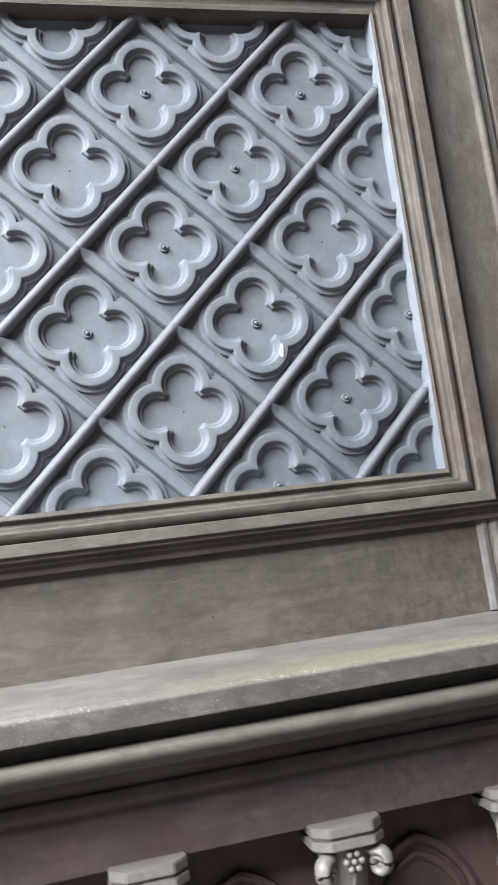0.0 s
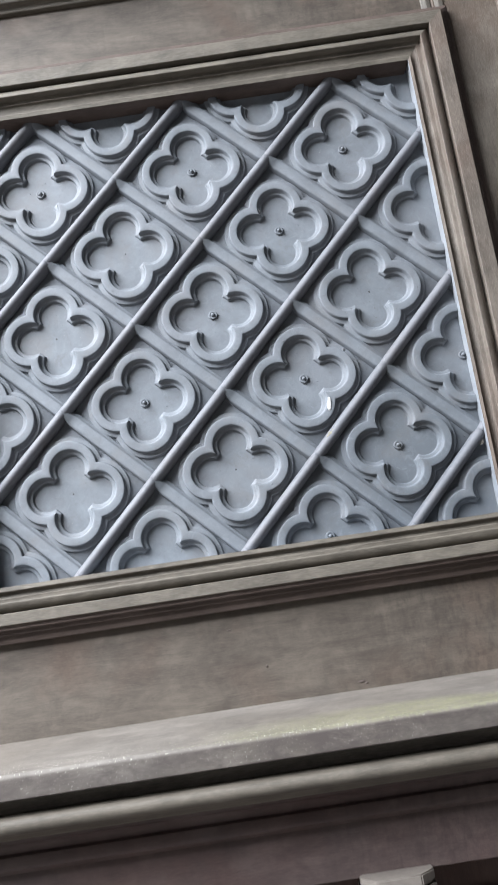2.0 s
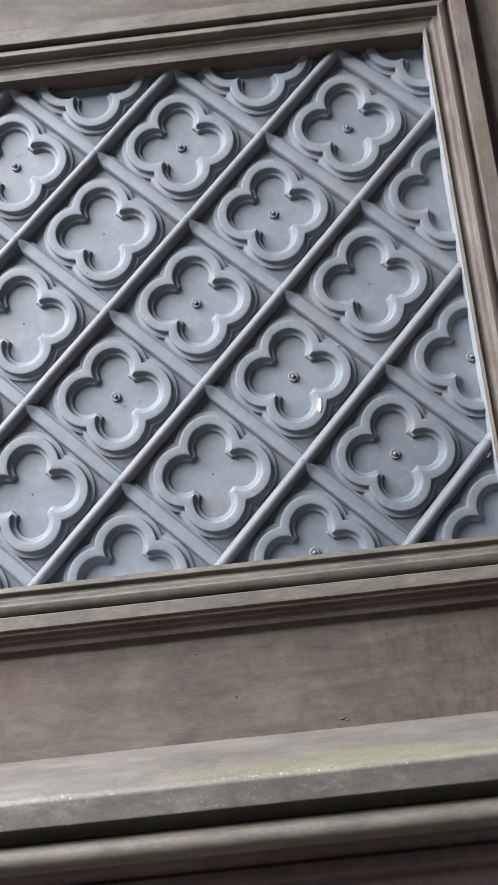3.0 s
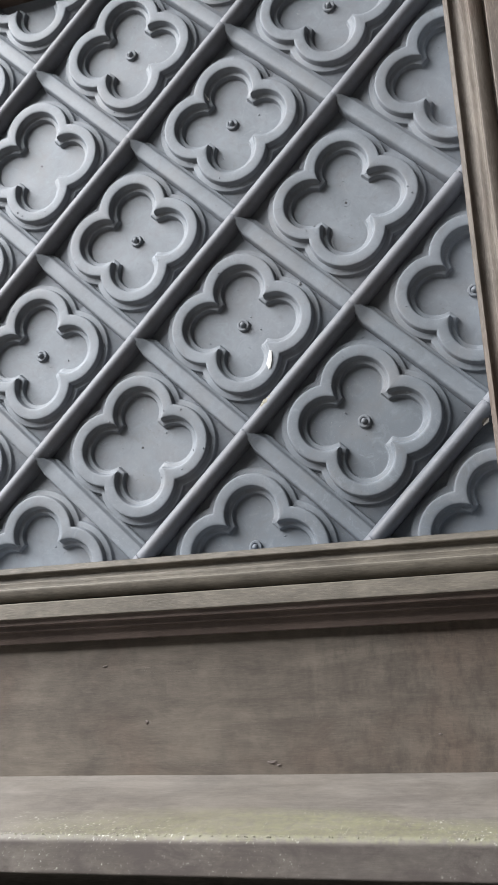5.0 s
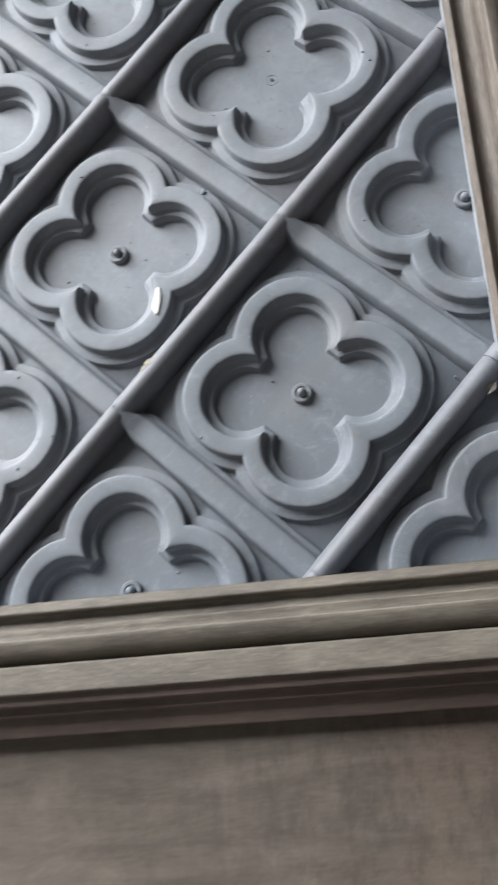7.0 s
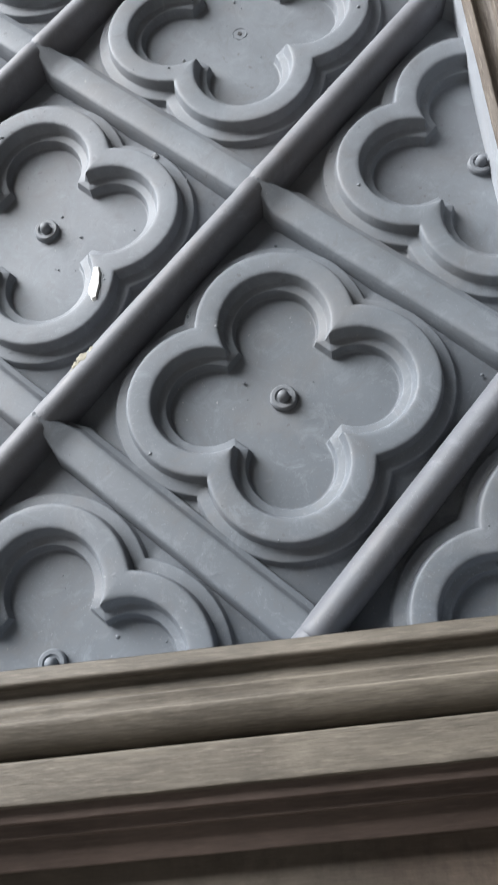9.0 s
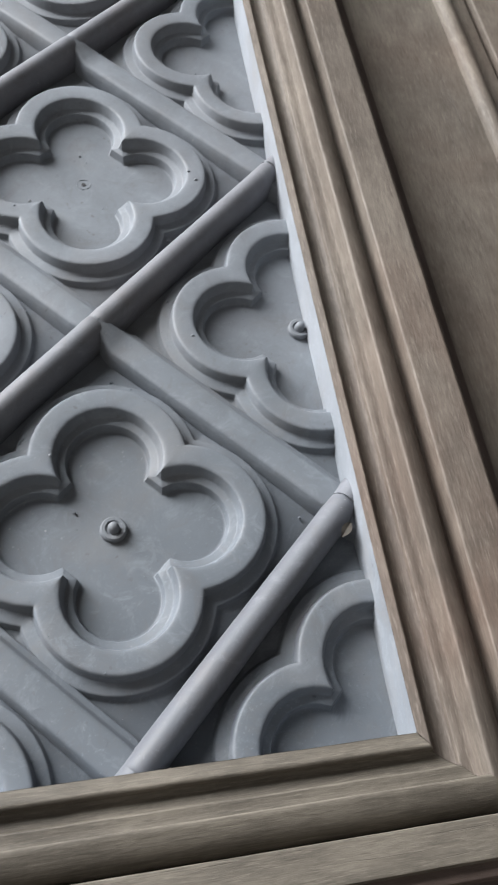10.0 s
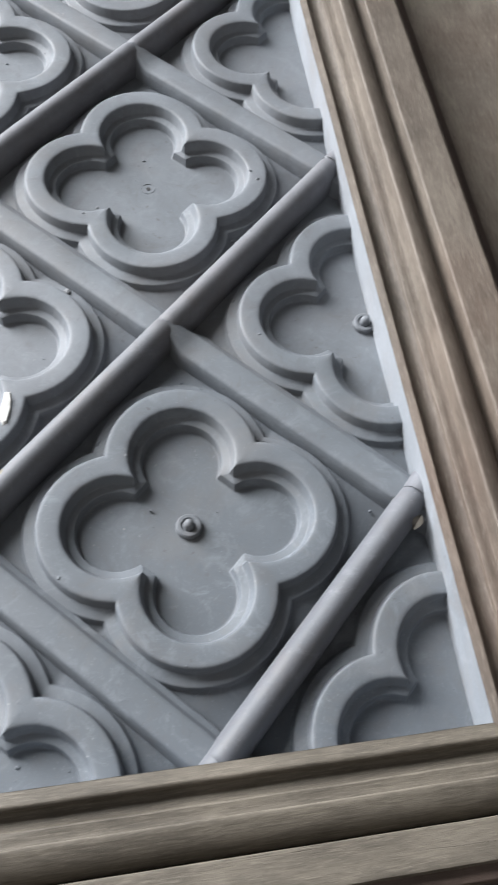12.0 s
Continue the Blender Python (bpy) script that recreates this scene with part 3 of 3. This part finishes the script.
tagged(part("round_moulding", run_x(torus, -1.2, 0.5, 90, 0.0008), FRAME_X), "rounded oak moulding under the sill", "moulding", kind="structure")
cove = [(0.02, 1.3358), (-0.062, 1.3358), (-0.061, 1.331)] + arc(-0.064, 1.3145, 0.0165, 80, 15, 6) + [(-0.052, 1.3165), (-0.0535, 1.3110), (-0.0515, 1.3030), (-0.0440, 1.2985), (-0.0425, 1.2970), (0.02, 1.2970)]
tagged(part("cove_moulding", run_x(cove, -1.2, 0.055, 70, 0.0007), DEEP_WOOD), "dark hollow oak moulding above the frieze", "moulding", kind="structure")
frieze = rounded([(0.03, 1.2968), (-0.037, 1.2968), (-0.037, 1.2400), (0.03, 1.2400)], 0.0015)
tagged(part("frieze", run_x(frieze, -1.2, 0.038, 60, 0.0007), DEEP_WOOD), "plain dark oak frieze board above the capitals", "board", kind="structure")

# ---- cornice above ----
cornice = rounded([(0.02, 2.362), (-0.004, 2.362), (-0.006, 2.368), (-0.014, 2.370), (-0.016, 2.378), (-0.022, 2.388), (-0.034, 2.396), (-0.048, 2.400), (-0.050, 2.412), (-0.062, 2.418), (-0.064, 2.45), (0.02, 2.46)], 0.0015)
tagged(part("cornice", run_x(cornice, -1.2, JOINT, 60, 0.0008), FRAME_X), "stepped oak moulding above the upper board", "moulding", kind="structure")


# ---- small columns with scrolled capitals ----
def octagon(half, z0, z1, bevel=0.0012):
    """A square slab with cut corners."""
    bm = bmesh.new()
    flat = half * 0.60
    plan = [(half, -flat), (half, flat), (flat, half), (-flat, half), (-half, flat), (-half, -flat), (-flat, -half), (flat, -half)]
    lows = [bm.verts.new((x, y, z0)) for x, y in plan]
    highs = [bm.verts.new((x, y, z1)) for x, y in plan]
    bm.faces.new(lows[::-1])
    bm.faces.new(highs)
    for k in range(8):
        bm.faces.new((lows[k], lows[(k + 1) % 8], highs[(k + 1) % 8], highs[k]))
    bmesh.ops.bevel(bm, geom=bm.edges[:], offset=bevel, segments=2, affect="EDGES")
    bmesh.ops.subdivide_edges(bm, edges=[e for e in bm.edges if e.calc_length() > 0.01], cuts=3, use_grid_fill=True)
    for v in bm.verts:
        v.co += noise.noise_vector(v.co * 90) * 0.0007
    return bm


def turned(section, around=24):
    bm = bmesh.new()
    rows = [[bm.verts.new((r * math.cos(math.tau * k / around), r * math.sin(math.tau * k / around), z)) for k in range(around)] for r, z in section]
    for a, b in zip(rows, rows[1:]):
        for k in range(around):
            bm.faces.new((a[k], a[(k + 1) % around], b[(k + 1) % around], b[k]))
    bm.faces.new(rows[0][::-1])
    bm.faces.new(rows[-1])
    return bm


def tube(points, radii, around=10):
    """A round bar of changing thickness along points."""
    bm = bmesh.new()
    rows = []
    for k, p in enumerate(points):
        d = (Vector(points[min(k + 1, len(points) - 1)]) - Vector(points[max(k - 1, 0)])).normalized()
        m = d.to_track_quat("Z", "Y").to_matrix()
        rows.append([bm.verts.new(Vector(p) + m @ Vector((radii[k] * math.cos(math.tau * a / around), radii[k] * math.sin(math.tau * a / around), 0))) for a in range(around)])
    for a, b in zip(rows, rows[1:]):
        for k in range(around):
            bm.faces.new((a[k], a[(k + 1) % around], b[(k + 1) % around], b[k]))
    bm.faces.new(rows[0][::-1])
    bm.faces.new(rows[-1])
    return bm


def scroll_bm(yaw):
    """A fat volute at a corner of the capital: a stalk that rolls down and in like a snail."""
    out, down = 0.0405, -0.0435
    pts, radii = [Vector((0.014, 0, -0.0270)), Vector((0.024, 0, -0.0275))], [0.0045, 0.0052]
    for k in range(40):
        f = k / 39
        a = math.pi * 0.60 - f * math.pi * 3.1
        r = 0.0112 * (1 - 0.85 * f)
        pts.append(Vector((out + r * math.cos(a), 0, down + 1.1 * r * math.sin(a))))
        radii.append(0.0062 * (1 - 0.42 * f))
    bm = tube(pts, radii, 12)
    for v in bm.verts:
        v.co.y *= 1.45
        v.co += noise.noise_vector(v.co * 110) * 0.0008
    bmesh.ops.rotate(bm, matrix=Matrix.Rotation(yaw, 3, "Z"), verts=bm.verts)
    return bm


def flower_bm(petals=6):
    bm = bmesh.new()
    for k in range(petals + 1):
        r = 0.0 if k == petals else 0.0080
        a = math.tau * k / petals
        bmesh.ops.create_icosphere(bm, subdivisions=2, radius=0.0037 if r else 0.0034,
                                   matrix=Matrix.Translation((r * math.cos(a), -0.0325 - (0.001 if r else 0.002), -0.0365 + r * math.sin(a))))
    return bm


def leaf_bm(yaw, foot, height, wide):
    """A stiff leaf that lies on the bell and curls out at its tip, with a raised midrib."""
    bm = bmesh.new()
    turn = Matrix.Rotation(yaw, 3, "Z")
    rows = []
    for k in range(12):
        f = k / 11
        curl = max(0.0, f - 0.68) / 0.32
        half = wide * (0.75 + 0.35 * math.sin(math.pi * min(1.0, f * 1.15))) * (1 - 0.55 * curl ** 2)
        out = 0.0215 + 0.0035 * f + 0.0065 * math.sin(curl * math.pi * 0.75)
        up = foot + height * min(f, 0.80) / 0.80 - 0.008 * (1 - math.cos(curl * math.pi * 0.75)) * (curl > 0)
        row = []
        for s in (-1, -0.75, -0.4, 0, 0.4, 0.75, 1):
            lobe = 1 + 0.12 * math.cos(f * 20) * abs(s)
            row.append(bm.verts.new(turn @ Vector((out - 0.0045 * s * s + (0.0016 if s == 0 else 0), s * half * lobe, up))))
        rows.append(row)
    for a, b in zip(rows, rows[1:]):
        for k in range(6):
            bm.faces.new((a[k], a[k + 1], b[k + 1], b[k]))
    bmesh.ops.solidify(bm, geom=bm.faces[:], thickness=0.0018)
    return bm


column = tagged(empty("column", (-0.4005, -0.027, 1.2435)), "small pale carved oak column with scrolls and a flower", "column", "columns under the frieze")
part("abacus", octagon(0.0385, -0.0105, 0.0), CARVED, column)
part("abacus_groove", octagon(0.0355, -0.0138, -0.0100), CARVED, column)
part("abacus", octagon(0.0392, -0.0232, -0.0134), CARVED, column)
part("capital_bell", turned([(0.020, -0.150), (0.024, -0.148), (0.024, -0.142), (0.020, -0.138), (0.0195, -0.10), (0.0205, -0.075), (0.024, -0.048), (0.031, -0.0230)]), CARVED, column)
for quarter in (2, 3):
    part("scroll", scroll_bm(math.pi / 4 + quarter * math.pi / 2), CARVED, column)
part("flower", flower_bm(), CARVED, column)
for k in range(6):
    part("leaf", leaf_bm(-math.pi / 3 + k * math.pi / 3, -0.128, 0.055, 0.0110), CARVED, column, angle=60)
part("flower_stem", tube([(0, -0.0225, -0.075), (0, -0.0255, -0.060), (0, -0.031, -0.047)], [0.0022, 0.0020, 0.0022], 8), CARVED, column)
part("shaft", turned([(0.021, -1.183), (0.0205, -0.7), (0.019, -0.149)]), BACK_WOOD, column)
part("base", turned([(0.036, -1.24), (0.036, -1.215), (0.030, -1.205), (0.032, -1.19), (0.024, -1.18)]), CARVED, column)
for x in (-0.1955, 0.0085):
    copy_thing(column, pose(x, -0.027, 1.2435))


# ---- blind arches behind the columns ----
def arch_bm(width, rise, spring, foot, thick, depth, y):
    """A pointed arch moulding: two arcs that meet at the top, on two legs."""
    bm = bmesh.new()
    line = [(-width / 2, foot)]
    r = (width * width / 4 + rise * rise) / width
    top = math.atan2(rise, r - width / 2)
    line += [(-width / 2 + r - r * math.cos(top * k / 10), spring + r * math.sin(top * k / 10)) for k in range(11)]
    line += [(-x, z) for x, z in line[-2::-1]]
    rows = []
    for x, z in line:
        k = 1 + thick / (width / 2)
        grow = (x * k, spring + (z - spring) * (1 + thick / rise) if z > spring else z)
        mid = ((x + grow[0]) / 2, (z + grow[1]) / 2)
        rows.append([bm.verts.new(v) for v in ((x, y, z), (x, y - depth * 0.6, z), (mid[0], y - depth, mid[1]), (grow[0], y - depth * 0.7, grow[1]), (grow[0], y, grow[1]))])
    for a, b in zip(rows, rows[1:]):
        for k in range(4):
            bm.faces.new((a[k], a[k + 1], b[k + 1], b[k]))
    return bm


for x in (-0.503, -0.298, -0.0935):
    arch = tagged(empty("blind_arch", (x, 0.034, 1.0)), "dark red-brown pointed arch moulding behind the columns", "arch", "arches behind the columns")
    part("outer_arch", arch_bm(0.125, 0.085, 0.098, -0.5, 0.010, 0.012, 0.0), BACK_WOOD, arch)
    part("inner_arch", arch_bm(0.100, 0.066, 0.098, -0.5, 0.008, 0.006, 0.0), BACK_WOOD, arch)


# ---- flaws: bare primer, putty, dents, knots, a caught leaf ----
def depth_at(x, z):
    """How far a tile's face lies behind the rod tops at (x, z) from the tile's centre."""
    r = min(math.hypot(x - a, z - b) for a, b in ((LOBE, 0), (-LOBE, 0), (0, LOBE), (0, -LOBE)))
    if r <= RINGS[0][0] or abs(x) + abs(z) < 0.022:
        return RINGS[0][1]
    for (r0, y0), (r1, y1) in zip(RINGS, RINGS[1:]):
        if r <= r1:
            return y0 + (y1 - y0) * (r - r0) / (r1 - r0)
    return BASE


def flake_bm(cx, cz, wide, tall, lean, proud=0.0010, seed=0):
    """A thin ragged flake that follows the tile under it."""
    bm = bmesh.new()
    rows = []
    for ring in range(6):
        row = []
        for k in range(20):
            a = math.tau * k / 20
            rough = 0.9 + 0.4 * noise.noise(Vector((math.cos(a) * 1.3, math.sin(a) * 1.3, seed))) + 0.2 * noise.noise(Vector((math.cos(a) * 6, math.sin(a) * 6, seed)))
            u, v = math.cos(a) * wide * rough * ring / 5, math.sin(a) * tall * rough * ring / 5
            x, z = cx + u * math.cos(lean) - v * math.sin(lean), cz + u * math.sin(lean) + v * math.cos(lean)
            row.append(bm.verts.new((x, depth_at(x, z) - (proud if ring < 5 else -0.0005), z)))
        rows.append(row)
    for a, b in zip(rows, rows[1:]):
        for k in range(20):
            bm.faces.new((a[k], a[(k + 1) % 20], b[(k + 1) % 20], b[k]))
    bmesh.ops.remove_doubles(bm, verts=bm.verts, dist=1e-6)
    return bm


in_panel(part("paint_chip", flake_bm(0.0246, -0.0385, 0.0031, 0.0104, -0.16, proud=0.0010, seed=1), CHIP_WHITE, panel, "bare white primer where the paint has chipped"), -2 * P, 0, Z0 + 2 * P)
in_panel(part("paint_chip", flake_bm(-0.0215, 0.0300, 0.0010, 0.0040, 0.5, seed=4), CHIP_WHITE, panel, "bare white primer where the paint has chipped"), -2 * P, 0, Z0 + 4 * P)


def lump_bm(radius, flat, seed):
    bm = bmesh.new()
    bmesh.ops.create_icosphere(bm, subdivisions=3, radius=radius)
    for v in bm.verts:
        v.co *= 1 + 0.45 * noise.noise(v.co * (1.6 / radius) + Vector((seed, 0, 0)))
        v.co.y *= flat
    return bm


for f, size, seed in ((0.17, 0.0014, 1), (0.195, 0.0026, 2), (0.225, 0.0034, 5), (0.255, 0.0024, 3), (0.30, 0.0010, 4)):
    in_panel(part("putty", lump_bm(size * 0.75, 0.35, seed), PUTTY, panel, "crumbs of old yellow putty"), (-2 + f) * P - 0.0020 - 0.0004 * seed % 0.0011, 0.0006, Z0 + (1 + f) * P + 0.0016)
random.seed(7)
for i in range(-5, 1):
    for j in range(1, 7):
        if (i + j) % 2 == 0:
            continue
        in_panel(part("paint_blob", lump_bm(random.uniform(0.0014, 0.0022), 0.45, i + 9 * j), PAINT, panel), i * P + random.uniform(-0.002, 0.001), 0.001, Z0 + j * P + random.uniform(0, 0.002))
for x, y, z, size in ((-0.151, 0.0085, 1.826, 0.0022), (-0.146, 0.0100, 1.829, 0.0016), (-0.071, 0.0062, 1.934, 0.0009), (-0.128, 0.0047, 1.878, 0.0009)):
    in_panel(part("dent", lump_bm(size, 0.5, x * 90), BOLT_PAINT, panel, "dark little dent in the paint"), x, y, z)

for x, z, wide, tall in ((-0.193, 1.4335, 0.0042, 0.0016), (-0.188, 1.4315, 0.0022, 0.0010), (-0.298, 1.466, 0.0018, 0.0015), (-0.062, 1.452, 0.0016, 0.0008), (-0.335, 1.512, 0.0024, 0.0009)):
    bm = lump_bm(1.0, 1.0, x * 50)
    for v in bm.verts:
        v.co = Vector((v.co.x * wide, v.co.y * 0.0007, v.co.z * tall))
    ob = part("knot", bm, KNOT, bpy.data.objects["lower_rail"], "small dark knot")
    ob.location = (x, BOARD, z)


def dry_leaf_bm():
    bm = bmesh.new()
    rows = []
    for k in range(9):
        f = k / 8
        half = 0.0021 * math.sin(math.pi * f) + 0.0001
        rows.append([bm.verts.new((s * half, -0.0012 * math.sin(math.pi * f) - 0.0007 * s * s, (f - 0.5) * 0.0085)) for s in (-1, 0, 1)])
    for a, b in zip(rows, rows[1:]):
        for k in range(2):
            bm.faces.new((a[k], a[k + 1], b[k + 1], b[k]))
    bmesh.ops.solidify(bm, geom=bm.faces[:], thickness=0.0003)
    return bm


leaf = tagged(part("dry_leaf", dry_leaf_bm(), LEAF), "tiny dry leaf caught beside a painted rod", "leaf")
leaf.matrix_basis = Matrix.Translation((-0.0036, 0.0015, 1.6855)) @ Matrix.Rotation(0.7, 4, "Y")

LICHEN = plain("pale_lichen", (0.19, 0.185, 0.135), 0.9, 500.0)
random.seed(21)


def crumbs(places):
    """Many tiny lumps in one mesh: (x, y, z, radius) each, none quite alike."""
    verts, faces = [], []
    form = bmesh.new()
    bmesh.ops.create_icosphere(form, subdivisions=1, radius=1.0)
    base, tris = [v.co.copy() for v in form.verts], [[v.index for v in f.verts] for f in form.faces]
    form.free()
    for x, y, z, r in places:
        first, stretch = len(verts), (random.uniform(0.7, 1.5), random.uniform(0.6, 1.0), random.uniform(0.7, 1.3))
        verts += [(x + v.x * r * stretch[0] * random.uniform(0.7, 1.2), y + v.y * r * stretch[1], z + v.z * r * stretch[2] * random.uniform(0.7, 1.2)) for v in base]
        faces += [[first + k for k in tri] for tri in tris]
    data = bpy.data.meshes.new("crumbs")
    data.from_pydata(verts, [], faces)
    return data


places = []
while len(places) < 1500:
    x, back = random.uniform(-0.42, 0.06), abs(random.gauss(0, 0.011))
    if noise.noise(Vector((x * 28, back * 90, 3.0))) * 0.9 + 0.42 + 0.25 * noise.noise(Vector((x * 7, 0, 8.0))) > random.random() + back * 14:
        y = -0.1128 + back
        places.append((x, y, 1.4064 + (y + 0.112) * 0.160 + random.uniform(-0.0003, 0.0002), random.uniform(0.0002, 0.0006)))
crust = new("lichen_crust", crumbs(places))
crust.data.materials.append(LICHEN)
crust.parent = bpy.data.objects["sill"]
crust["label"] = "grainy crust of pale yellowish lichen"
tagged(crust, kind="stuff")

# crumbs of paint and grit that stick to the panel
places = []
while len(places) < 320:
    i, j = random.choice([(i, j) for i in range(-5, 1) for j in range(0, 6) if (i + j) % 2 == 0])
    x, z = random.uniform(-0.085, 0.085), random.uniform(-0.085, 0.085)
    if abs(x) + abs(z) > 0.088 or not LEFT < i * P + x < RIGHT - 0.002 or Z0 + j * P + z < LOW + 0.004:
        continue
    if noise.noise(Vector((i * P + x, 2.0, j * P + z)) * 22) < random.uniform(-0.3, 0.5):
        continue
    places.append((i * P + x, depth_at(x, z) - 0.0001, Z0 + j * P + z, random.choice((0.00025, 0.0003, 0.0004, 0.0005, 0.0008))))
grit = new("paint_grit", crumbs(places))
grit.data.materials.append(PAINT)
in_panel(grit, 0, 0, 0)
grit["label"] = "small crumbs of grit under the paint"
tagged(grit, kind="stuff")


def ring_bm(inner, outer):
    """A thin broken ring left by a washer."""
    bm = bmesh.new()
    rows = []
    for r, y in ((inner, 0.0003), ((inner + outer) / 2, -0.0003), (outer, 0.0003)):
        row = []
        for k in range(32):
            a = math.tau * k / 32
            jag = 1 + 0.16 * noise.noise(Vector((3 * math.cos(a), 3 * math.sin(a), 2.0)))
            low = 0.0006 * max(0.0, noise.noise(Vector((2 * math.cos(a), 2 * math.sin(a), 7.0))))
            row.append(bm.verts.new((r * jag * math.cos(a), y + low, r * jag * math.sin(a))))
        rows.append(row)
    for a, b in zip(rows, rows[1:]):
        for k in range(32):
            bm.faces.new((a[k], a[(k + 1) % 32], b[(k + 1) % 32], b[k]))
    return bm


for i, j in BARE[:1]:
    in_panel(part("washer_mark", ring_bm(0.0030, 0.0040), PAINT, panel, "faint ring left by a lost washer"), i * P, FLOOR, Z0 + j * P)
